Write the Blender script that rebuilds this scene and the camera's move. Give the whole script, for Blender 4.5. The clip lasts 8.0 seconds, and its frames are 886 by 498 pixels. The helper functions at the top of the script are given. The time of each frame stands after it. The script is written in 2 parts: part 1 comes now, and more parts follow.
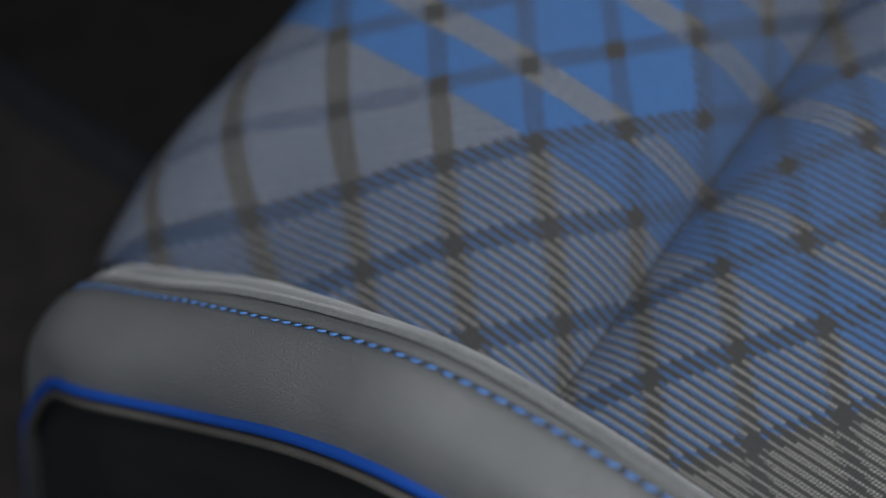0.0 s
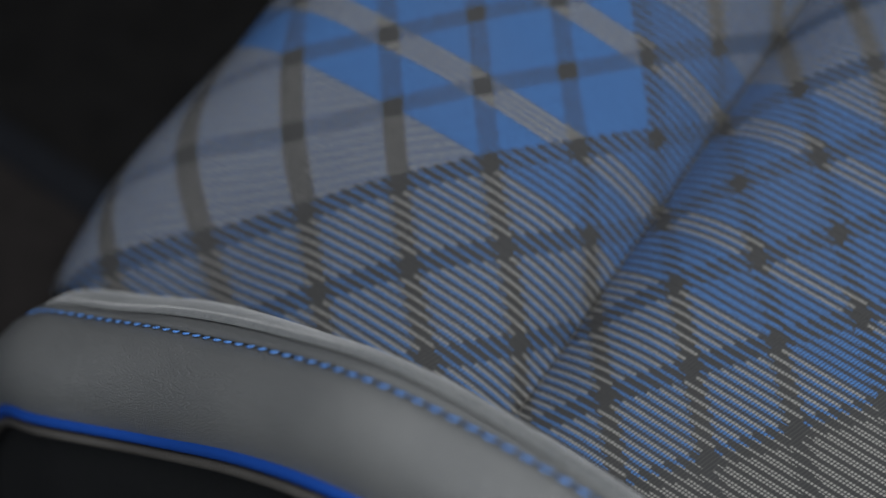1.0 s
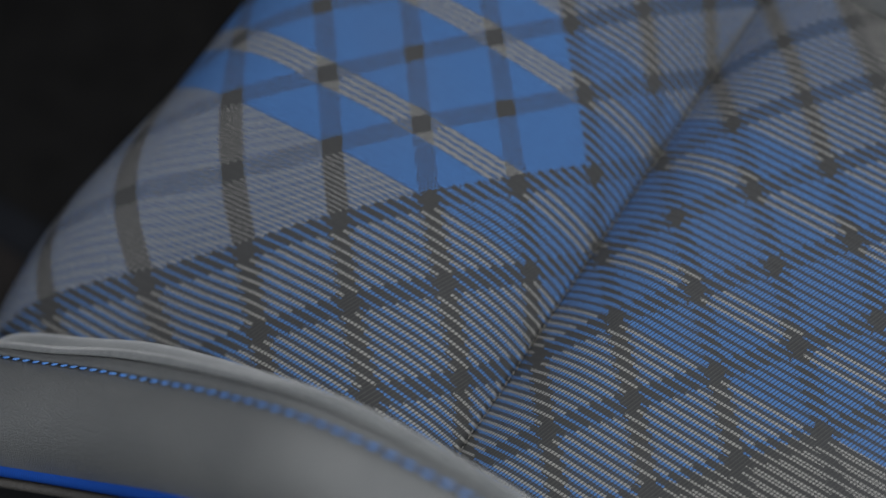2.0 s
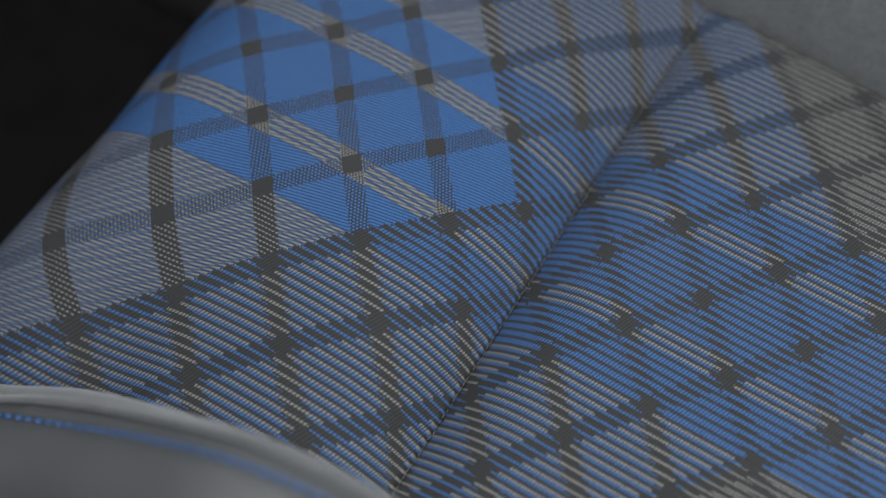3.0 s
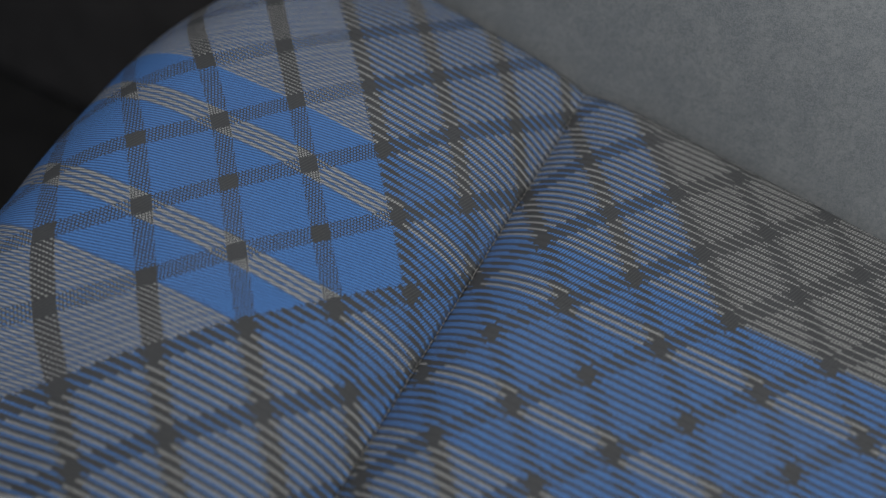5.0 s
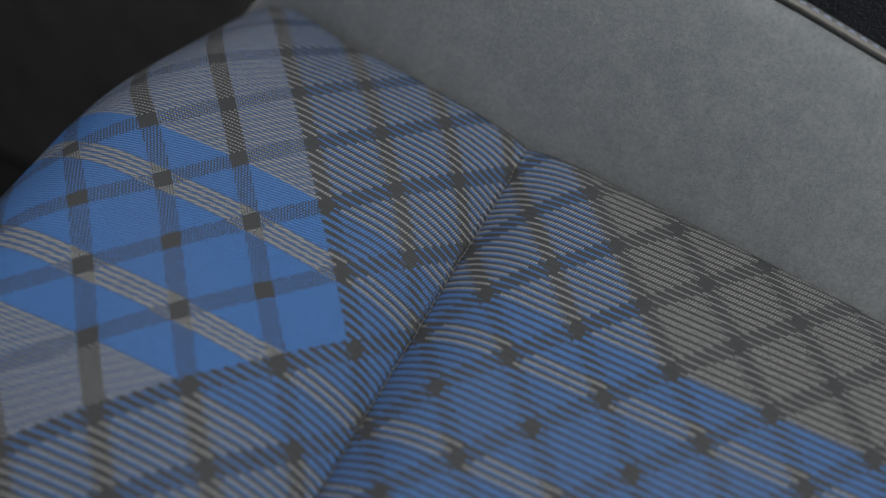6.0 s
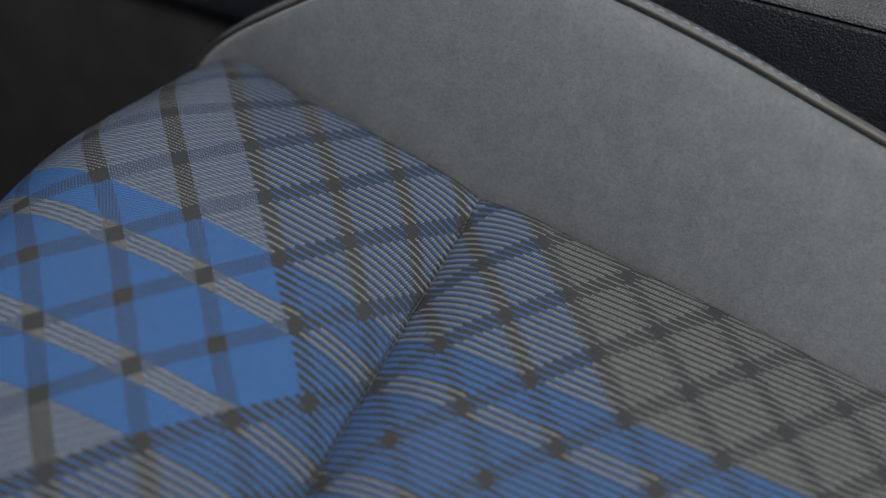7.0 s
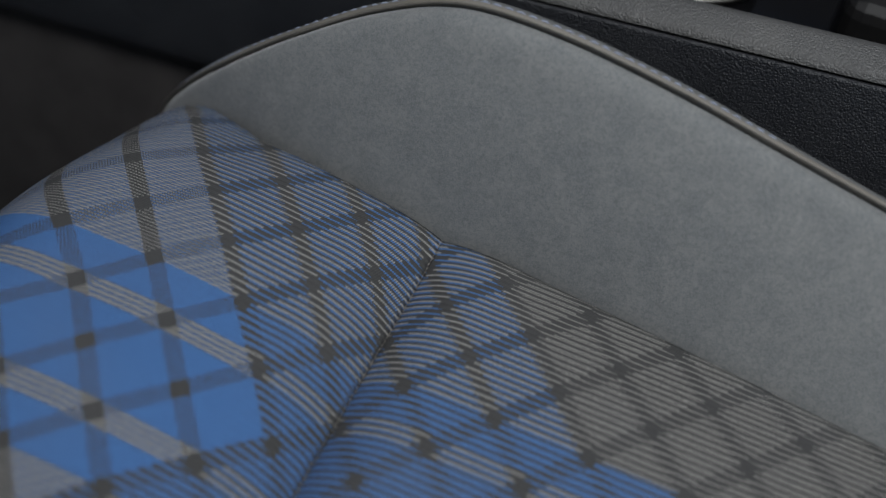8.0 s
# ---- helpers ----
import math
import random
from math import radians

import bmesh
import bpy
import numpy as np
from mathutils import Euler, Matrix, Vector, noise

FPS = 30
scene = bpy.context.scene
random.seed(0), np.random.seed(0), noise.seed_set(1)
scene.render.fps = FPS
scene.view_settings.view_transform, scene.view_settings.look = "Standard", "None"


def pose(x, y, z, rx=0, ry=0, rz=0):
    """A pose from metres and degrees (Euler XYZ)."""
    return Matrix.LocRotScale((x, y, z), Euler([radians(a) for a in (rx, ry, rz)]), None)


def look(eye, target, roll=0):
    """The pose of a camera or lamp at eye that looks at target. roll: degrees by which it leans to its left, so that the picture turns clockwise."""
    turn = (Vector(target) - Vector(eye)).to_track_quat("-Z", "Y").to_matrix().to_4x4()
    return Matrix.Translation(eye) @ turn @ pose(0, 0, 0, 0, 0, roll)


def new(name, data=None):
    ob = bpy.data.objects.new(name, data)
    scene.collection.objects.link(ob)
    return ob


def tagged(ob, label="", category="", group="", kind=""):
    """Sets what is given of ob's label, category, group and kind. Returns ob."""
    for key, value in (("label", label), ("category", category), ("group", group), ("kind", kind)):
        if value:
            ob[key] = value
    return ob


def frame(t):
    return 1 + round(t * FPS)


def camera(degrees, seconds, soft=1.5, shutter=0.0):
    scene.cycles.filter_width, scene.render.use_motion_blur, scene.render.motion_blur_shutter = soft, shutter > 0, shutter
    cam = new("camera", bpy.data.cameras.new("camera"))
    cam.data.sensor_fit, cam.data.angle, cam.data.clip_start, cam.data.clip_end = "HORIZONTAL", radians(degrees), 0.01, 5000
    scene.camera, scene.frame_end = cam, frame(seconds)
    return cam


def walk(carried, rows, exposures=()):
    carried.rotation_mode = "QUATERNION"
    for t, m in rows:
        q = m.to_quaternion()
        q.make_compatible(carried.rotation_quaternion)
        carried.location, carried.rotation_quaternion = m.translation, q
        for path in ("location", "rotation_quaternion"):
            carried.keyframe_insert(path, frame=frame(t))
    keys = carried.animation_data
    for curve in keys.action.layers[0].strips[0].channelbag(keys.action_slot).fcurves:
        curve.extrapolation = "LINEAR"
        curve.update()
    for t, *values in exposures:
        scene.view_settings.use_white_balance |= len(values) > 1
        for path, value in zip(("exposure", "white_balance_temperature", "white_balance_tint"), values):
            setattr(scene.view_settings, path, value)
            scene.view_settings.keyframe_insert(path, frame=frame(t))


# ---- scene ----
cam = camera(41.6, 8.0)

PATH = [
    (0, (0.033, -0.28, 0.445), (-0.585, 0.279, -1.373), -12.4),
    (0.5, (0.036, -0.279, 0.444), (-0.574, 0.31, -1.367), -11.0),
    (1, (0.039, -0.279, 0.444), (-0.558, 0.347, -1.359), -9.2),
    (1.5, (0.042, -0.278, 0.444), (-0.542, 0.393, -1.347), -7.2),
    (3, (0.053, -0.274, 0.443), (-0.478, 0.548, -1.301), -1.5),
    (3.5, (0.058, -0.272, 0.443), (-0.458, 0.595, -1.284), -0.1),
    (4, (0.061, -0.272, 0.444), (-0.437, 0.647, -1.262), 1.4),
    (4.5, (0.064, -0.271, 0.445), (-0.422, 0.685, -1.244), 2.4),
    (6, (0.072, -0.268, 0.45), (-0.368, 0.832, -1.162), 5.5),
    (6.5, (0.074, -0.267, 0.452), (-0.351, 0.871, -1.137), 6.2),
    (7, (0.075, -0.265, 0.455), (-0.334, 0.914, -1.108), 6.9),
    (7.5, (0.078, -0.267, 0.455), (-0.325, 0.961, -1.071), 7.3),
    (8, (0.079, -0.267, 0.457), (-0.309, 0.986, -1.053), 7.8),
]
walk(cam, [(t, look(eye, target, roll)) for t, eye, target, roll in PATH])

cam.data.dof.use_dof = True
cam.data.dof.aperture_fstop = 2.8          # focused on the console's edge, see top_edge

# ---- daylight through the open door and the windscreen, with an added overhead lamp ----
world = bpy.data.worlds.new("overcast_sky")
scene.world = world
world.use_nodes = True
wn = world.node_tree.nodes
sky = wn.new("ShaderNodeTexSky")
sky.sky_type = "NISHITA"
sky.sun_disc = False
sky.sun_elevation = radians(55)
sky.sun_rotation = radians(250)
world.node_tree.links.new(sky.outputs["Color"], wn["Background"].inputs["Color"])
wn["Background"].inputs["Strength"].default_value = 0.048


def area_light(name, eye, target, sx, sy, watts, colour):
    lamp = bpy.data.lights.new(name, "AREA")
    lamp.shape, lamp.size, lamp.size_y, lamp.energy, lamp.color = "RECTANGLE", sx, sy, watts, colour
    ob = new(name, lamp)
    ob.matrix_world = look(eye, target)
    return ob


area_light("windscreen_daylight", (-0.95, 0.0, 0.85), (-0.05, 0.0, 0.0), 1.2, 0.5, 0.08, (0.90, 0.96, 1.0))
area_light("door_daylight", (0.55, -0.85, 0.65), (0.05, 0.0, 0.0), 0.9, 0.6, 1.3, (0.95, 0.97, 0.965))
# added lamp for soft top light; no roof window is known
area_light("added_overhead_fill", (0.27, -0.17, 1.22), (0.0, 0.0, 0.0), 0.5, 0.6, 14.6, (0.94, 0.97, 0.985))


# ---- node arithmetic ----
class Term:
    """A value in a node tree, with arithmetic."""

    def __init__(self, tree, socket):
        self.tree, self.socket = tree, socket

    def op(self, kind, *others, clamp=False):
        n = self.tree.nodes.new("ShaderNodeMath")
        n.operation, n.use_clamp = kind, clamp
        for i, o in enumerate((self, *others)):
            if isinstance(o, Term):
                self.tree.links.new(o.socket, n.inputs[i])
            else:
                n.inputs[i].default_value = o
        return Term(self.tree, n.outputs[0])

    def __add__(self, o): return self.op("ADD", o)
    def __sub__(self, o): return self.op("SUBTRACT", o)
    def __mul__(self, o): return self.op("MULTIPLY", o)
    def __truediv__(self, o): return self.op("DIVIDE", o)
    def fract(self): return self.op("FRACT")
    def sin(self): return self.op("SINE")
    def abs(self): return self.op("ABSOLUTE")
    def gt(self, o): return self.op("GREATER_THAN", o)
    def lt(self, o): return self.op("LESS_THAN", o)
    def inv(self): return Term.const(self.tree, 1.0) - self
    def either(self, o): return self.op("MAXIMUM", o)

    def ramp(self, lo, hi):
        n = self.tree.nodes.new("ShaderNodeMapRange")
        n.interpolation_type = "SMOOTHSTEP"
        self.tree.links.new(self.socket, n.inputs["Value"])
        n.inputs["From Min"].default_value, n.inputs["From Max"].default_value = lo, hi
        return Term(self.tree, n.outputs["Result"])

    @staticmethod
    def const(tree, v):
        n = tree.nodes.new("ShaderNodeValue")
        n.outputs[0].default_value = v
        return Term(tree, n.outputs[0])


def blend(tree, fac, a, b):
    """Colour a where fac is 0, b where it is 1."""
    n = tree.nodes.new("ShaderNodeMix")
    n.data_type = "RGBA"
    tree.links.new(fac.socket, n.inputs["Factor"])
    for key, c in (("A", a), ("B", b)):
        s = [i for i in n.inputs if i.name == key and i.type == "RGBA"][0]
        if isinstance(c, tuple):
            s.default_value = (*c, 1)
        else:
            tree.links.new(c, s)
    return [o for o in n.outputs if o.type == "RGBA"][0]


def material(name, rough=0.6, metal=0.0, colour=(0.1, 0.1, 0.1)):
    m = bpy.data.materials.new(name)
    m.use_nodes = True
    b = m.node_tree.nodes["Principled BSDF"]
    b.inputs["Roughness"].default_value, b.inputs["Metallic"].default_value = rough, metal
    b.inputs["Base Color"].default_value = (*colour, 1)
    return m, m.node_tree, b


def coords(tree, kind="Object"):
    return tree.nodes.new("ShaderNodeTexCoord").outputs[kind]


def noise_term(tree, vec, scale, detail=3.0, rough=0.55):
    n = tree.nodes.new("ShaderNodeTexNoise")
    tree.links.new(vec, n.inputs["Vector"])
    n.inputs["Scale"].default_value, n.inputs["Detail"].default_value, n.inputs["Roughness"].default_value = scale, detail, rough
    return Term(tree, n.outputs["Fac"])


def cell_term(tree, vec, scale, feature="F1"):
    n = tree.nodes.new("ShaderNodeTexVoronoi")
    n.feature = feature
    tree.links.new(vec, n.inputs["Vector"])
    n.inputs["Scale"].default_value = scale
    return Term(tree, n.outputs["Distance"])


def relief(tree, bsdf, height, strength, distance):
    n = tree.nodes.new("ShaderNodeBump")
    n.inputs["Strength"].default_value, n.inputs["Distance"].default_value = strength, distance
    tree.links.new(height.socket, n.inputs["Height"])
    tree.links.new(n.outputs["Normal"], bsdf.inputs["Normal"])


DU, DV, RIBS = 0.0485, 0.056, 14.0


def tartan():
    """Jacquard cloth: ribs along the seat, a lattice of diamonds, blue, beige and charcoal yarn."""
    m, t, b = material("tartan_cloth", 0.85)
    sep = t.nodes.new("ShaderNodeSeparateXYZ")
    t.links.new(coords(t, "UV"), sep.inputs[0])
    s, v = Term(t, sep.outputs[0]), Term(t, sep.outputs[1])
    su, vv = s / DU, v / DV
    a, bb = su - vv, su + vv
    jag = ((vv * RIBS).op("FLOOR") / RIBS)              # pattern steps from rib to rib
    a_j, b_j = su - jag - 0.5 / RIBS, su + jag + 0.5 / RIBS
    light = a_j.lt(-1.11) * bb.lt(-2.11)
    a_e = a * light + a_j * light.inv()
    b_e = bb * light + b_j * light.inv()
    near_a = (a_e + 0.5).fract() - 0.5
    near_b = (b_e + 0.5).fract() - 0.5
    band_a = near_a.abs().lt(0.115)
    band_b = near_b.abs().lt(0.115)
    grey = a_j.gt(2.98).either(b_j.gt(1.98))
    blue_zone = (vv + 0.5).abs().lt(1.0)
    grey = grey * blue_zone.inv()
    d0 = (vv + 0.0).abs().lt(1.5 / RIBS)
    d1 = (vv + 1.0).abs().lt(1.5 / RIBS)
    stripe = d0.either(d1)
    mixed = blue_zone.inv().either(stripe)
    ph = (vv * RIBS + 0.5).fract()
    ground = ph.lt(0.39)
    slot_one = ph.gt(0.39) * ph.lt(0.70)
    slot_two = ph.gt(0.70)
    # in the light field the face yarns run a little askew of the ribs
    askew = vv - su * 0.2
    pale = (vv * 28.0).fract()
    line = ((vv * 19.0).fract() - 0.5).abs().lt(0.29)
    pale_beige = pale.lt(0.55) * stripe.inv() + line * stripe
    any_band = band_a.either(band_b)
    fill = light * any_band.inv()
    fine_lines = (askew * (37.5 * 2 * math.pi)).sin() * 0.5 + 0.5
    twill = ((s * 0.924 - v * 0.382) * (2 * math.pi / 0.00140)).sin() * 0.5 + 0.5
    thread = fine_lines * fill + twill * fill.inv()
    # its bands are a brick-like check of coloured dashes on charcoal
    course = (vv - su * 0.06) * 40.0 * mixed.inv() + vv * 56.0 * mixed
    row = course.fract()
    check = (su * 30.0 + course.op("FLOOR") * 0.5).fract().lt(0.62) * row.gt(0.14) * row.lt(0.78)
    check = check * (band_b * mixed * pale.gt(0.5) * stripe.inv()).inv()
    in_check = light * any_band * (band_a * band_b).inv()
    dots = in_check * check
    to_beige = mixed * (band_b.either(pale.lt(0.5)))
    dark_field = light.inv()
    thin_one = (band_b * (mixed.either(ph.lt(0.56)).either(band_a))).inv()
    thin_two = (band_a * (ph.gt(0.82).either(band_b))).inv()
    beige = slot_two * mixed * band_a.inv() * dark_field + fill * mixed * pale_beige + dots * to_beige
    blue = (slot_one * thin_one + slot_two * mixed.inv() * thin_two) * dark_field + fill * (mixed * pale_beige).inv() + dots * to_beige.inv()
    blue = blue * grey.inv()
    beige = beige * grey.inv() + grey * (ph.gt(0.38) * ph.lt(0.60) * band_b.inv()).either(ph.gt(0.71) * ph.lt(0.93) * band_a.inv())
    # stray weft shows between the ribs, and the pale field's blue is thinned with charcoal
    stray = dark_field * thread.gt(0.55) * blue.either(beige).inv() * any_band.inv()
    blue = blue * (fill * mixed * -0.38 + 1.0) + stray * grey.inv() * 0.22
    big = noise_term(t, coords(t), 14.0, 2.0)
    fine = noise_term(t, coords(t), 1500.0, 1.0)
    col = blend(t, blue, (0.046, 0.046, 0.046), (0.072, 0.184, 0.428))
    col = blend(t, beige, col, (0.300, 0.290, 0.268))
    # the twill cuts the yarn of the dark field into short dashes
    dark_threads = thread.ramp(0.15, 0.55).inv() * (fill * -0.12 + 0.85) * in_check.inv()
    fill_yarn = blend(t, fill, (0.050, 0.050, 0.050), (0.020, 0.028, 0.05))
    col = blend(t, dark_threads, col, fill_yarn)
    lit = thread.ramp(0.55, 0.95) * blue.either(beige).inv() * 0.6 * in_check.inv()
    col = blend(t, lit, col, (0.088, 0.086, 0.080))
    col = blend(t, (fine - 0.35) * 0.5, col, (0.03, 0.03, 0.035))
    col = blend(t, (big - 0.45) * 0.35, col, (0.13, 0.13, 0.14))
    t.links.new(col, b.inputs["Base Color"])
    rib = ((vv * (RIBS * 2 * math.pi) + 3.6).sin() * 0.5 + 0.5) * (light * -0.7 + 1.0)
    relief(t, b, rib * 0.6 + thread * 0.4 + fine * 0.15, 0.8, 0.00045)
    b.inputs["Specular IOR Level"].default_value = 0.15
    return m


def suede():
    m, t, b = material("grey_suede", 0.95)
    c = coords(t)
    cloud, nap, fuzz = noise_term(t, c, 60.0, 4.0, 0.75), noise_term(t, c, 420.0, 3.0, 0.6), noise_term(t, c, 1900.0, 2.0)
    col = blend(t, cloud.ramp(0.3, 0.7), (0.124, 0.132, 0.137), (0.180, 0.184, 0.182))
    col = blend(t, nap.ramp(0.38, 0.62) * 0.55, col, (0.095, 0.103, 0.106))
    col = blend(t, fuzz.ramp(0.4, 0.65) * 0.55, col, (0.25, 0.25, 0.243))
    t.links.new(col, b.inputs["Base Color"])
    relief(t, b, nap * 0.5 + fuzz * 0.5, 0.5, 0.0006)
    b.inputs["Sheen Weight"].default_value = 0.35
    b.inputs["Sheen Roughness"].default_value = 0.4
    return m


def leather(name, dark, pale, grain, depth, rough):
    m, t, b = material(name, rough)
    c = coords(t)
    cells = cell_term(t, c, grain)
    fine = noise_term(t, c, grain * 2.2, 3.0)
    cloud = noise_term(t, c, 18.0, 3.0)
    t.links.new(blend(t, cloud.ramp(0.3, 0.7), dark, pale), b.inputs["Base Color"])
    t.links.new((cloud * 0.12 + cells * 0.15 + (rough - 0.1)).socket, b.inputs["Roughness"])
    relief(t, b, (cells * 1.6).inv() + fine * 0.5, 0.7, depth)
    return m


def plain(name, colour, rough, scale=300.0, depth=0.0002, spread=0.35):
    m, t, b = material(name, rough)
    c = coords(t)
    n, w = noise_term(t, c, scale, 3.0), noise_term(t, c, scale / 16.0, 3.0)
    other = tuple(min(1.0, k * (1 + spread)) for k in colour)
    t.links.new(blend(t, (n * 0.5 + w * 0.5).ramp(0.35, 0.65), colour, other), b.inputs["Base Color"])
    relief(t, b, n, 0.4, depth)
    b.inputs["Specular IOR Level"].default_value = 0.2
    return m


def twisted(name, one, two, pitch):
    """Sewing thread and braided cord."""
    m, t, b = material(name, 0.6)
    sep = t.nodes.new("ShaderNodeSeparateXYZ")
    t.links.new(coords(t, "UV"), sep.inputs[0])
    k = ((Term(t, sep.outputs[0]) / pitch + Term(t, sep.outputs[1])) * (2 * math.pi)).sin() * 0.5 + 0.5
    t.links.new(blend(t, k, one, two), b.inputs["Base Color"])
    relief(t, b, k, 0.5, 0.0002)
    b.inputs["Specular IOR Level"].default_value = 0.25
    return m


TARTAN = tartan()
SUEDE = suede()
LEATHER = leather("grey_leather", (0.128, 0.130, 0.129), (0.152, 0.153, 0.150), 1350.0, 0.00035, 0.38)
BEAD = leather("dark_bead_leather", (0.055, 0.050, 0.045), (0.08, 0.073, 0.065), 900.0, 0.0002, 0.45)
LEATHER_DARK = leather("black_leather", (0.007, 0.0072, 0.0078), (0.010, 0.0102, 0.011), 900.0, 0.0002, 0.5)
STRIP = leather("grey_strip_leather", (0.155, 0.141, 0.12), (0.18, 0.165, 0.142), 1100.0, 0.0002, 0.5)
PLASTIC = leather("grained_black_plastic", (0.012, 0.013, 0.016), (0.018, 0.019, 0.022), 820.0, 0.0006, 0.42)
# same grain as the side; the paler grey holds the light on top
PLASTIC_LIT = leather("grained_plastic_lit_top", (0.075, 0.074, 0.072), (0.095, 0.093, 0.089), 820.0, 0.0006, 0.42)
CORD = twisted("blue_cord", (0.003, 0.034, 0.20), (0.007, 0.066, 0.34), 0.0012)
BLUE_THREAD = twisted("blue_thread", (0.05, 0.18, 0.58), (0.19, 0.42, 0.86), 0.0011)
PALE_THREAD = twisted("pale_thread", (0.22, 0.25, 0.33), (0.34, 0.38, 0.48), 0.0011)
SEAM_THREAD = twisted("beige_thread", (0.20, 0.19, 0.18), (0.32, 0.30, 0.27), 0.0008)
CARPET = plain("black_carpet", (0.007, 0.0065, 0.0062), 0.95, 500.0, 0.002, 0.8)
MAT_PILE = plain("brown_black_pile", (0.017, 0.0145, 0.0135), 0.95, 500.0, 0.002, 0.8)
BINDING = plain("charcoal_binding", (0.010, 0.011, 0.014), 0.8, 700.0, 0.0004)
TUNNEL = plain("brown_black_carpet", (0.031, 0.028, 0.027), 0.95, 500.0, 0.001, 0.5)
TRIM = plain("charcoal_trim", (0.022, 0.021, 0.021), 0.7, 240.0, 0.0003)
UPRIGHT = plain("black_upright_plastic", (0.010, 0.0095, 0.0095), 0.5, 260.0, 0.0003)
LINER = plain("grey_headliner", (0.30, 0.30, 0.29), 0.95, 400.0, 0.0004)
GLOSS, _, _ = material("gloss_black", 0.12, 0.0, (0.008, 0.008, 0.009))
CHROME, _, _ = material("satin_chrome", 0.42, 1.0, (0.30, 0.29, 0.27))


# ---- mesh helpers ----
def link_mesh(name, verts, faces, mat, parent=None, label="", uvs=None, smooth=True):
    me = bpy.data.meshes.new(name)
    me.from_pydata([tuple(p) for p in verts], [], faces)
    if uvs is not None:
        layer = me.uv_layers.new(name="cloth")
        for loop in me.loops:
            layer.data[loop.index].uv = uvs[loop.vertex_index]
    me.materials.append(mat)
    if smooth:
        me.polygons.foreach_set("use_smooth", [True] * len(me.polygons))
    me.update()
    ob = new(name, me)
    ob.parent = parent
    if label:
        ob["label"] = label
    return ob


def part(name, bm, mat, parent=None, label=""):
    me = bpy.data.meshes.new(name)
    bm.to_mesh(me)
    bm.free()
    me.materials.append(mat)
    ob = new(name, me)
    ob.parent = parent
    if label:
        ob["label"] = label
    return ob


def sheet(name, rows, mat, parent=None, label="", uvs=None, thick=0.0, flip=False):
    """A skin over rows of points, with thickness below it."""
    n, k = len(rows), len(rows[0])
    verts = [p for r in rows for p in r]
    faces = []
    for i in range(n - 1):
        for j in range(k - 1):
            f = (i * k + j, i * k + j + 1, (i + 1) * k + j + 1, (i + 1) * k + j)
            faces.append(f[::-1] if flip else f)
    ob = link_mesh(name, verts, faces, mat, parent, label, [u for r in uvs for u in r] if uvs else None)
    if thick:
        mod = ob.modifiers.new("thickness", "SOLIDIFY")
        mod.thickness, mod.offset = thick, -1.0
    return ob


def tube(name, path, radius, mat, parent=None, label="", sides=10):
    """A round cord along a path, with length and turn as its cloth coordinates."""
    pts = [Vector(p) for p in path]
    verts, uvs, faces, run = [], [], [], 0.0
    for i, p in enumerate(pts):
        d = (pts[min(i + 1, len(pts) - 1)] - pts[max(i - 1, 0)]).normalized()
        side = d.cross(Vector((0, 0, 1)))
        side = side.normalized() if side.length > 1e-4 else Vector((0, 1, 0))
        up = side.cross(d)
        if i:
            run += (p - pts[i - 1]).length
        for j in range(sides):
            w = 2 * math.pi * j / sides
            verts.append(p + (side * math.cos(w) + up * math.sin(w)) * radius)
            uvs.append((run, abs(2 * j / sides - 1)))
    for i in range(len(pts) - 1):
        for j in range(sides):
            q = (j + 1) % sides
            faces.append((i * sides + j, i * sides + q, (i + 1) * sides + q, (i + 1) * sides + j))
    faces.append(tuple(range(sides))[::-1])
    faces.append(tuple((len(pts) - 1) * sides + j for j in range(sides)))
    return link_mesh(name, verts, faces, mat, parent, label, uvs)


def catmull(points, per):
    """A smooth line through the points, with per steps between two of them."""
    p = [Vector(q) for q in points]
    p = [p[0] * 2 - p[1]] + p + [p[-1] * 2 - p[-2]]
    out = []
    for i in range(1, len(p) - 2):
        for k in range(per):
            f = k / per
            a, b, c, d = p[i - 1], p[i], p[i + 1], p[i + 2]
            out.append(0.5 * (2 * b + (c - a) * f + (2 * a - 5 * b + 4 * c - d) * f * f + (3 * b - a - 3 * c + d) * f ** 3))
    out.append(p[-2])
    return out


def spaced(path, pitch, start=0.0):
    """Places and directions along a path at equal steps."""
    out, want, run = [], start, 0.0
    for a, b in zip(path, path[1:]):
        step = (b - a).length
        while step > 0 and want <= run + step:
            out.append((a + (b - a) * ((want - run) / step), (b - a).normalized()))
            want += pitch
        run += step
    return out


def box(name, lo, hi, mat, parent=None, bevel=0.0):
    bm = bmesh.new()
    bmesh.ops.create_cube(bm, size=1.0)
    c, d = (Vector(lo) + Vector(hi)) / 2, Vector(hi) - Vector(lo)
    for v in bm.verts:
        v.co = Vector((v.co.x * d.x, v.co.y * d.y, v.co.z * d.z)) + c
    if bevel:
        bmesh.ops.bevel(bm, geom=bm.edges[:], offset=bevel, segments=3, affect="EDGES", profile=0.5)
    return part(name, bm, mat, parent)


def smooth01(x, lo, hi):
    f = min(1.0, max(0.0, (x - lo) / (hi - lo)))
    return f * f * (3 - 2 * f)


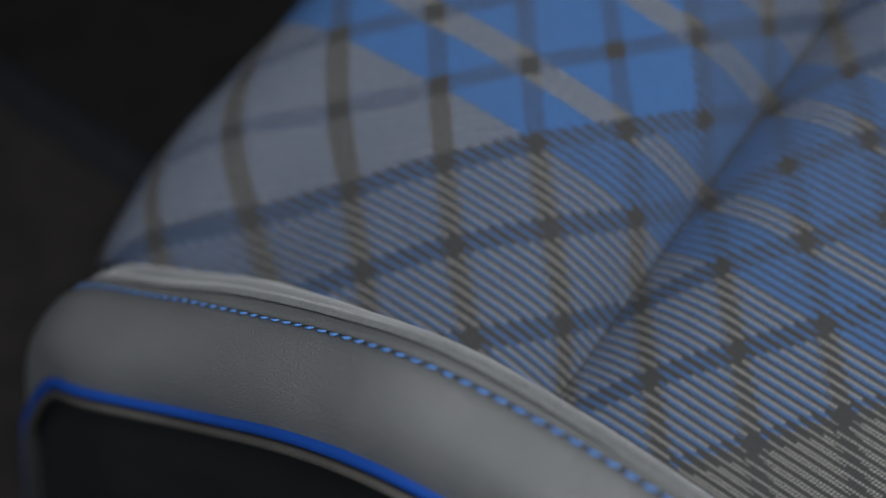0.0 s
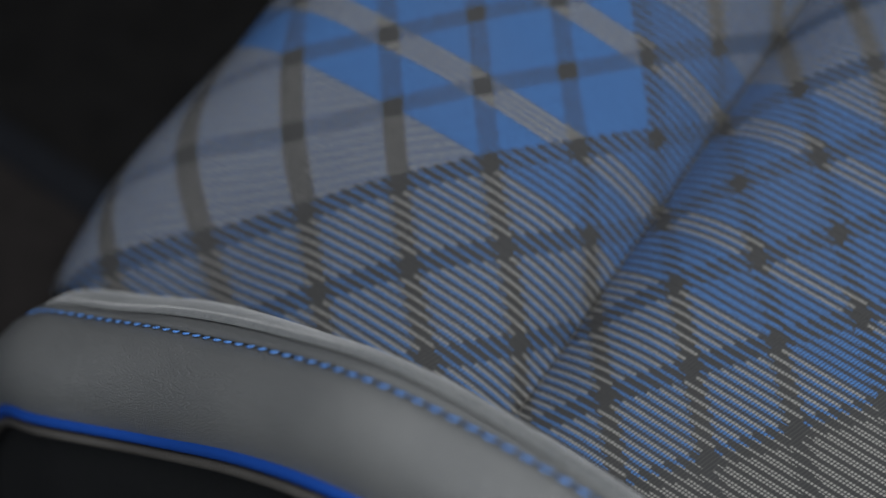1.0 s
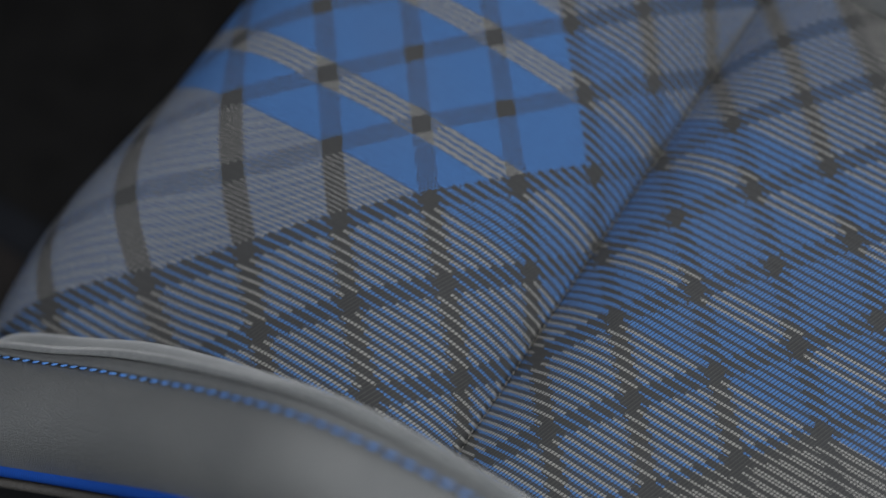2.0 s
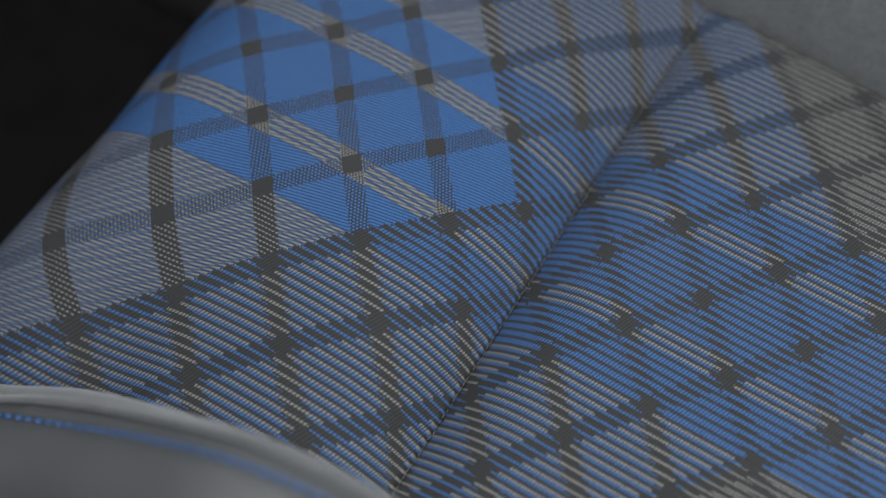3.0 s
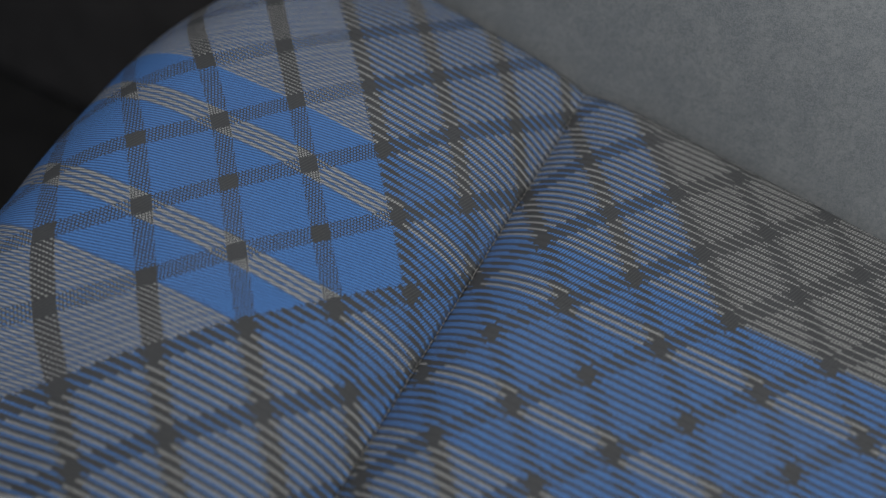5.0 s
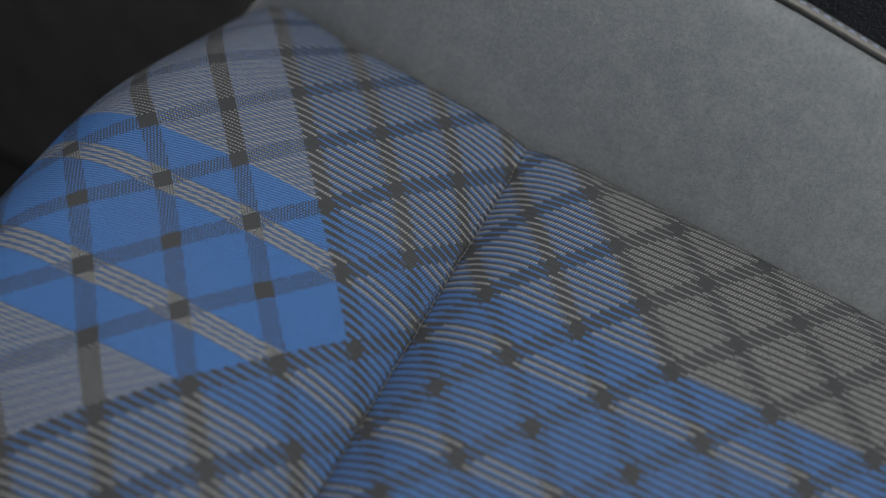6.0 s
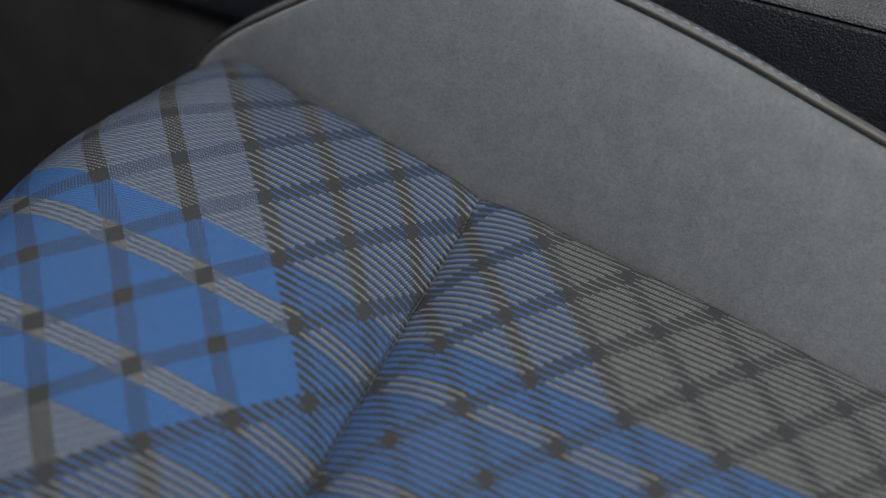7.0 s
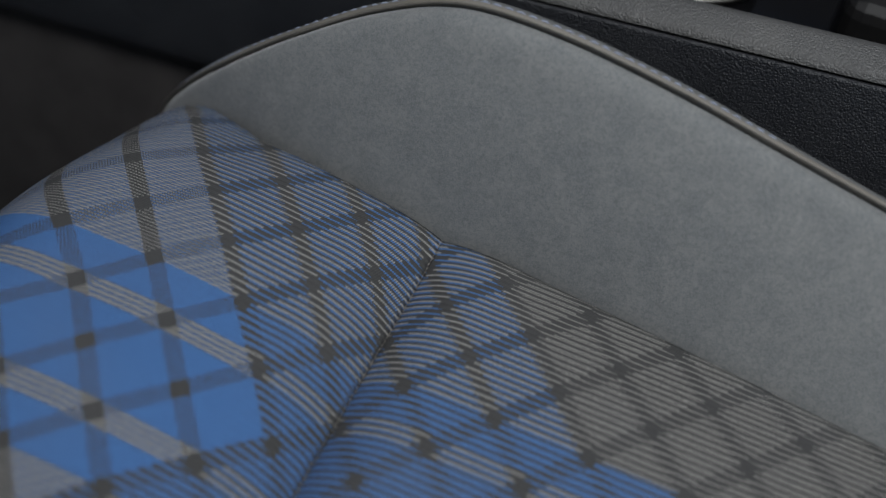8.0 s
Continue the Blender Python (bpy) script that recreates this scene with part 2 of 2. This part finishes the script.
# ---- the cabin round the seat ----
tagged(box("floor", (-1.4, -0.9, -0.40), (1.3, 1.2, -0.36), CARPET), "black carpeted cabin floor beneath the seat", "floor", kind="structure")
ceiling_bm = bmesh.new()            # headliner round an opening added for the overhead lamp
for lo, hi in (((-0.55, -0.9, 1.0), (-0.35, 1.2, 1.04)), ((0.80, -0.9, 1.0), (1.3, 1.2, 1.04)), ((-0.35, -0.9, 1.0), (0.80, -0.65, 1.04)), ((-0.35, 0.75, 1.0), (0.80, 1.2, 1.04))):
    m = Matrix.Translation((Vector(lo) + Vector(hi)) / 2) @ Matrix.Diagonal((*(Vector(hi) - Vector(lo)), 1))
    bmesh.ops.create_cube(ceiling_bm, size=1.0, matrix=m)
tagged(part("ceiling", ceiling_bm, LINER), "pale grey cloth headliner round an opening added for light", "ceiling", kind="structure")
tagged(box("wall_rear", (1.3, -0.9, -0.36), (1.34, 1.2, 1.0), TRIM), "plain dark trim closing the cabin behind", "wall", kind="structure")
# unseen front wall, set high to keep sky light off the seat's front
tagged(box("wall_front", (-1.4, -0.9, -0.36), (-0.95, 1.2, 0.74), TRIM), "plain dark unseen wall below the windscreen, raised to block light", "wall", kind="structure")
tagged(box("wall_far", (-1.4, 1.2, -0.36), (1.3, 1.24, 0.45), TRIM), "plain dark trim on the cabin's far side", "wall", kind="structure")
tagged(box("door_sill", (-1.4, -0.62, -0.36), (1.3, -0.46, -0.27), TRIM, None, 0.02), "charcoal plastic door sill beside the seat", "door sill", kind="structure")
mat_thing = tagged(new("floor_mat"), "black footwell carpet mat with a charcoal bound edge", "floor mat")
box("carpet", (-0.93, -0.42, -0.36), (-0.34, -0.135, -0.350), MAT_PILE, mat_thing, 0.003)
box("bound_edge", (-0.93, -0.136, -0.36), (-0.34, -0.105, -0.346), BINDING, mat_thing, 0.005)

# ---- the seat ----
YC = -0.023                 # the seat's middle
CREASE = -0.045             # the sewn crease across it
seat = tagged(new("car_seat"), "car seat in blue tartan cloth with grey suede and leather", "car seat")


def half_width(x):
    return float(np.interp(x, (-0.25, -0.2, -0.155, -0.105, -0.06, -0.01, 0.084, 0.149, 0.196, 0.32), (0.202, 0.188, 0.171, 0.160, 0.155, 0.153, 0.143, 0.135, 0.129, 0.112)))


def cushion_height(x, y):
    front = 0.006 + 0.012 * smooth01(-x, 0.06, 0.16)
    z = front * smooth01(-x, 0.0, 0.06)
    r = abs(x - CREASE)
    if r < 0.042:
        z -= 0.023 * (1 - r / 0.042) ** 2
    return z


ROLL_X, ROLL_R = -0.199, 0.078
profile = []                # (x, z, tangent direction of the roll)
for i in range(36):
    w = radians(110 * (1 - i / 36))
    profile.append((ROLL_X - ROLL_R * math.sin(w), cushion_height(ROLL_X, 0) - ROLL_R * (1 - math.cos(w))))
xs = [ROLL_X + (CREASE - ROLL_X) * i / 70 for i in range(71)]
xs += [CREASE + (0.32 - CREASE) * (i / 90) ** 1.3 for i in range(1, 91)]
profile += [(x, cushion_height(x, 0)) for x in xs]
profile.insert(0, (profile[0][0] + 0.01, -0.26))
runs = [0.0]
for (x0, z0), (x1, z1) in zip(profile, profile[1:]):
    runs.append(runs[-1] + math.hypot(x1 - x0, z1 - z0))
zero = min(range(len(profile)), key=lambda i: abs(profile[i][0] - 0.0) + (profile[i][1] < -0.1))
base_run = runs[zero] - profile[zero][0]


def edge_drop(x, w):
    """How far the cloth falls from the crown towards the seams."""
    full = float(np.interp(x, (-0.2, -0.155, -0.105, -0.06, 0.0), (0.046, 0.026, 0.013, 0.009, 0.010)))
    if w > 0:
        full -= 0.009 * smooth01(-x, 0.155, 0.2)
    else:
        full *= 1.0 + 0.25 * smooth01(-x, 0.06, 0.12)
    drop = full * max(0.0, abs(w) - 0.35) ** 2 / 0.42
    if w < 0:                       # the outer half sags sooner towards the front
        drop += (full * abs(w) ** 1.6 - drop) * smooth01(-x, 0.08, 0.15)
    if abs(x - CREASE) < 0.042:     # the crease grows shallow towards the seams
        drop -= 0.014 * (1 - abs(x - CREASE) / 0.042) ** 2 * abs(w) ** 6
    return drop + 0.004 * max(0.0, (abs(w) - 0.95) / 0.05) ** 2


def insert_rows(first, last):
    rows, uvs = [], []
    for i in range(first, last):
        x, z = profile[i]
        half = half_width(x)
        row, uv = [], []
        for j in range(81):
            w = 2 * j / 80 - 1
            w = math.copysign(abs(w) ** 0.85, w)
            y = YC + w * half
            # crown, with the cloth tucked down at both seams
            drop = edge_drop(x, w)
            shift = (0.016 * smooth01(y, 0.02, 0.13) - 0.020 * smooth01(-y, 0.06, 0.19)) * smooth01(-x, 0.17, 0.25)
            row.append((x + shift, y, z - drop))
            # the cloth is stretched a little and lies slightly skew on the foam
            lay = 0.03 * y * smooth01(x, -0.12, -0.04)
            if x > CREASE:
                lay += 0.045 * x - 0.0012
            else:
                lay += 0.0034 - 0.0028 * smooth01(x, -0.215, -0.17) + 0.006 * smooth01(-x, 0.20, 0.255)
                lay += 0.1375 * min(0.13, max(0.0, -x - 0.06)) * 0.9 * smooth01(-y, 0.0, 0.165)
            # and spreads outward at the front corner
            spread = smooth01(-y, 0.03, 0.19) * smooth01(-x, 0.12, 0.25)
            uv.append((runs[i] - base_run + lay + 0.004 * spread + 0.006 * smooth01(y, -0.04, 0.09) * smooth01(-x, 0.185, 0.245), y + 0.008 * spread))
        rows.append(row)
        uvs.append(uv)
    return rows, uvs


crease_row = profile.index(next(p for p in profile if abs(p[0] - CREASE) < 1e-9 and p[1] > -0.1))
r, u = insert_rows(0, crease_row + 1)
sheet("front_cloth_panel", r, TARTAN, seat, "blue, beige and charcoal tartan cloth", u, 0.004, True)
r, u = insert_rows(crease_row, len(profile))
sheet("rear_cloth_panel", r, TARTAN, seat, "charcoal-striped blue and beige tartan cloth", u, 0.004, True)

# guide lines of a bolster: place along the seat, distance from its middle, height
SEAM = [(0.32, 0.110, -0.035), (0.2, 0.127, -0.035), (0.105, 0.139, -0.036), (0.05, 0.146, -0.036), (-0.01, 0.1525, -0.036),
        (-0.06, 0.1545, -0.036), (-0.105, 0.159, -0.032), (-0.155, 0.170, -0.042), (-0.2, 0.187, -0.056), (-0.238, 0.1975, -0.075),
        (-0.256, 0.200, -0.105), (-0.262, 0.200, -0.15), (-0.258, 0.200, -0.25)]
INNER_CREST = [(0.335, 0.2012, 0.026), (0.207, 0.2012, 0.055), (0.107, 0.2012, 0.079), (0.048, 0.2012, 0.093), (-0.015, 0.2023, 0.102),
               (-0.068, 0.2044, 0.099), (-0.114, 0.2040, 0.078), (-0.161, 0.1997, 0.046), (-0.200, 0.1970, 0.014), (-0.240, 0.2090, -0.014),
               (-0.262, 0.2160, -0.055), (-0.272, 0.2180, -0.120), (-0.272, 0.2180, -0.250)]
OUTER_CREST = [(0.345, 0.167, 0.010), (0.215, 0.167, 0.042), (0.111, 0.168, 0.066), (0.051, 0.168, 0.083), (-0.014, 0.170, 0.094),
               (-0.067, 0.173, 0.090), (-0.114, 0.179, 0.066), (-0.161, 0.187, 0.037), (-0.2, 0.197, 0.010), (-0.240, 0.209, -0.014),
               (-0.262, 0.216, -0.055), (-0.272, 0.218, -0.120), (-0.272, 0.218, -0.25)]
INNER_CORD = [(0.335, 0.2319, -0.027), (0.207, 0.2319, 0.004), (0.107, 0.2341, 0.029), (0.048, 0.2362, 0.045), (-0.010, 0.2383, 0.054),
               (-0.063, 0.2431, 0.049), (-0.109, 0.2465, 0.027), (-0.159, 0.2488, -0.003), (-0.208, 0.2540, -0.014), (-0.236, 0.2600, -0.036),
               (-0.251, 0.2730, -0.075), (-0.259, 0.2880, -0.120), (-0.265, 0.3300, -0.250)]
OUTER_CORD = [(0.32, 0.205, 0.0), (0.2, 0.205, 0.030), (0.105, 0.207, 0.053), (0.05, 0.209, 0.068), (-0.005, 0.211, 0.077),
             (-0.055, 0.2155, 0.072), (-0.1, 0.2225, 0.048), (-0.152, 0.235, 0.010), (-0.208, 0.254, -0.014), (-0.236, 0.260, -0.036),
             (-0.251, 0.273, -0.075), (-0.259, 0.288, -0.120), (-0.265, 0.330, -0.25)]


def bolster(side, thread, piping_label):
    """A side bolster; side is -1 beside the door and 1 beside the console."""
    flip = side > 0

    def place(q):
        x, d, z = q
        if side < 0:                # the outer cord sweeps forward at its lower end
            x -= 0.6 * max(0.0, d - 0.262)
        else:                       # the inner bolster ends lower and narrower in front
            f = smooth01(-x, 0.195, 0.24)
            d, z = (min(d, 0.245) if x < -0.195 else d) - 0.006 * f, z - 0.016 * f
        return Vector((x, YC + side * d, z))

    seam, crest, cord = (catmull([place(q) for q in g], 14) for g in ((SEAM, INNER_CREST, INNER_CORD) if side > 0 else (SEAM, OUTER_CREST, OUTER_CORD)))
    out = Vector((0, side, 0))
    body = seat
    suede_rows, strip_rows, band_rows, stitch_line, panel_rows, bead_line = [], [], [], [], [], []
    for s, c, p in zip(seam, crest, cord):
        lift = (c - s).length
        nrm = (c - s).cross(Vector((1, 0, 0))) * side
        nrm = nrm.normalized() if nrm.length else Vector((0, 0, 1))
        if nrm.z < 0:
            nrm = -nrm
        row = []
        for k in range(25):
            f = k / 24
            q = s.lerp(c, f) + nrm * (0.16 * lift * f * (1 - f) * (0.4 + f))
            if side < 0:            # the suede stands fuller at the front of the outer bolster
                q = q + nrm * (0.045 * f * f * (1 - f) * smooth01(-c.x, 0.07, 0.22) * (1 - smooth01(-c.x, 0.245, 0.27)))
            if f > 0.9:
                q = q + (out * 0.002 - Vector((0, 0, 0.0035 if side > 0 else 0.0))) * ((f - 0.9) / 0.1) ** 2
            row.append(q)
        suede_rows.append(row)
        # the leather side swells outward between the crest and the cord
        span = p - c
        bulge = span.cross(Vector((1, 0, 0))) * -side
        bulge = bulge.normalized() if bulge.length else out
        if bulge.dot(out) < 0:
            bulge = -bulge
        bulge = (bulge + Vector((-0.55 if side < 0 else -0.1, 0, 0)) * smooth01(-c.x, 0.19, 0.25)).normalized()
        top = c + out * 0.002
        lip = 0.055 - 0.012 * smooth01(c.x, -0.10, 0.0) if side < 0 else 0.0
        seam_at = 0.085 + 0.075 * smooth01(-c.x, -0.04, 0.10) * (1 - 0.5 * smooth01(-c.x, 0.13, 0.21)) if side < 0 else 0.042
        swell = 0.85 if side < 0 else 0.55 - 0.3 * smooth01(-c.x, 0.12, 0.2)

        def leather_at(f):
            return top.lerp(p, f) + bulge * (span.length * swell * f * (1 - f) * ((0.98 + 0.30 * f) if side < 0 else (1.15 - 0.5 * f)))

        if lip:
            row.extend(leather_at(lip * k / 5) + bulge * (0.0006 - 0.0018 * (k == 5)) for k in range(1, 6))
        strip_rows.append([leather_at(lip + (seam_at - lip) * k / 8) + bulge * 0.0018 * math.sin(math.pi * k / 8) for k in range(9)])
        stitch_line.append(leather_at(seam_at + 0.005) + bulge * (0.0004 if side < 0 else 0.0012))
        band_rows.append([leather_at(seam_at + (1 - seam_at) * k / 22) + bulge * (0.0025 * min(1.0, k / 2.0) * (1 - k / 22)) - bulge * (0.0012 if k == 0 else 0) for k in range(23)])
        low = p - out * 0.004
        bead_line.append(p - Vector((0, 0, 0.0075)) + out * 0.0035)
        panel_rows.append([low + Vector((0, 0, -0.004)) + Vector((0, 0, -0.15 * k / 10)) + out * (0.05 * k / 10 if side < 0 else -0.01 * k / 10) for k in range(11)])
    sheet("suede_panel", suede_rows, SUEDE, body, "mottled grey suede", None, 0.004, not flip)
    sheet("leather_strip", strip_rows, STRIP if side > 0 else LEATHER, body, "narrow grey leather strip", None, 0.003, not flip)
    band = sheet("leather_band", band_rows, LEATHER, body, "smooth grained grey leather", None, 0.003, not flip)
    sheet("side_panel", panel_rows, LEATHER_DARK, body, "black leather side panel", None, 0.003, not flip)
    tube("piping", cord, 0.0028, CORD, body, piping_label, 12)
    tube("bead", bead_line, 0.0024, BEAD, body, "thin dark leather bead", 8)
    # one stitch, shared by all
    shape = [Vector((-0.0025 + 0.0050 * i / 8, 0, 0.0006 * math.sin(math.pi * i / 8))) for i in range(9)]
    verts, uvs, faces = [], [], []
    for i, q in enumerate(shape):
        rad = 0.00054 * math.sqrt(max(0.12, math.sin(math.pi * (i + 0.35) / 8.7)))
        for j in range(6):
            w = 2 * math.pi * j / 6
            verts.append(q + Vector((0, math.cos(w), math.sin(w))) * rad)
            uvs.append((q.x, j / 6))
    for i in range(8):
        for j in range(6):
            k = (j + 1) % 6
            faces.append((i * 6 + j, i * 6 + k, i * 6 + 6 + k, i * 6 + 6 + j))
    first = None
    rng = random.Random(3)
    for q, d in spaced(stitch_line[30:-28], 0.0065):
        z = (out * 0.7 + Vector((0, 0, 0.7)))
        y = z.cross(d).normalized()
        z = d.cross(y)
        m = Matrix((d, y, z)).transposed().to_4x4()
        m = Matrix.Translation(q) @ m @ Matrix.Rotation(radians(rng.uniform(4, 10)), 4, "Z")
        if first is None:
            first = link_mesh("stitch", verts, faces, thread, band, "", uvs)
            ob = first
        else:
            ob = new("stitch", first.data)
            ob.parent = band
        ob.matrix_basis = m


bolster(-1, BLUE_THREAD, "bright blue piping cord")
bolster(1, PALE_THREAD, "blue piping cord")

# sewn thread in the crease
bm = bmesh.new()
rng = random.Random(5)
crease_z = profile[crease_row][1]
n_st = 110
for i in range(n_st):
    w = (i + 0.5) / n_st * 2 - 1
    y = YC + w * 0.154
    z = crease_z - edge_drop(CREASE, w)
    m = pose(CREASE + rng.uniform(-0.0003, 0.0003), y, z + 0.0009, 0, 0, 90 + rng.uniform(-9, 9)) @ Matrix.Diagonal((0.00130, 0.00024, 0.00022, 1))
    bmesh.ops.create_icosphere(bm, subdivisions=1, radius=1.0, matrix=m)
part("crease_thread", bm, SEAM_THREAD, seat, "small beige sewn thread")

# backrest behind the cushion, out of view, added to shade its rear
back_rows = []
for i in range(25):
    z = -0.03 + 0.62 * i / 24
    x = 0.36 + 0.28 * (i / 24)
    back_rows.append([(x - 0.05 * abs(2 * k / 30 - 1) ** 3, YC + 0.25 * (2 * k / 30 - 1), z) for k in range(31)])
sheet("backrest", back_rows, LEATHER, seat, "grey leather backrest", None, 0.09)

# hidden underside that carries the cushion
box("seat_base", (-0.235, YC - 0.19, -0.32), (0.40, YC + 0.19, -0.045), TRIM, seat, 0.02)
for dy in (-0.15, 0.15):
    box("seat_rail", (-0.25, YC + dy - 0.02, -0.36), (0.36, YC + dy + 0.02, -0.315), TRIM, seat, 0.004)

# ---- the console beyond the seat ----
console = tagged(new("centre_console"), "black grained plastic centre console with a top edge coloured as lit", "console")


def console_rows(profile_yz, x0, x1, n=40):
    rows = []
    for i in range(n + 1):
        x = x0 + (x1 - x0) * i / n
        rise = 0.0035 + 0.095 * x
        rows.append([(x, y, z + rise * smooth01(z, -0.3, 0.0)) for y, z in profile_yz])
    return rows


side_line = [(0.250, -0.052), (0.244, -0.046), (0.243, -0.035), (0.250, 0.0), (0.258, 0.040), (0.2615, 0.056)]
top_line = [(0.2630, 0.0565), (0.2645, 0.0592), (0.269, 0.0612), (0.2745, 0.0630), (0.2795, 0.0638), (0.2835, 0.0622), (0.2860, 0.056), (0.287, 0.02), (0.288, -0.06)]
tunnel_line = [(0.262, -0.036), (0.254, -0.054), (0.243, -0.09), (0.225, -0.18), (0.206, -0.29), (0.19, -0.36)]


def dense(line):
    return [(p.x, p.y) for p in catmull([(y, z, 0) for y, z in line], 8)]


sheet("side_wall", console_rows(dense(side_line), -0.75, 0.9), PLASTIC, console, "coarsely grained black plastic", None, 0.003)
top_edge = sheet("top_edge", console_rows(dense(top_line), -0.75, 0.9), PLASTIC_LIT, console, "grained plastic edge, coloured grey as lit from above", None, 0.003)
FOCUS = Vector((0.27, 0.335, 0.097))
top_edge.data.transform(Matrix.Translation(-FOCUS))
top_edge.location = FOCUS
cam.data.dof.focus_object = top_edge
sheet("lower_tunnel", console_rows(dense(tunnel_line), -0.9, 0.9), TUNNEL, console, "brown-black carpeted tunnel", None, 0.003, True)
box("inner_tray", (-0.75, 0.291, -0.36), (0.9, 0.55, -0.06), GLOSS, console)
ring = [Vector((0.014 + 0.050 * math.cos(k * math.pi / 24), 0.393 + 0.050 * math.sin(k * math.pi / 24), 0.03)) for k in range(49)]
tube("cup_holder_rim", ring, 0.0020, CHROME, console, "satin metal cup holder rim", 8)
cup_rows = [[(0.014 + rr * math.cos(k * math.pi / 24), 0.393 + rr * math.sin(k * math.pi / 24), zz) for rr, zz in ((0.049, 0.029), (0.047, -0.02), (0.042, -0.06))] for k in range(49)]
sheet("cup_holder_wall", cup_rows, GLOSS, console, "glossy black cup holder", None, 0.002)
# added block standing in for an unidentified dark upright, shaped like a gear lever
box("dark_upright", (0.112, 0.345, -0.06), (0.150, 0.43, 0.062), UPRIGHT, console, 0.012)
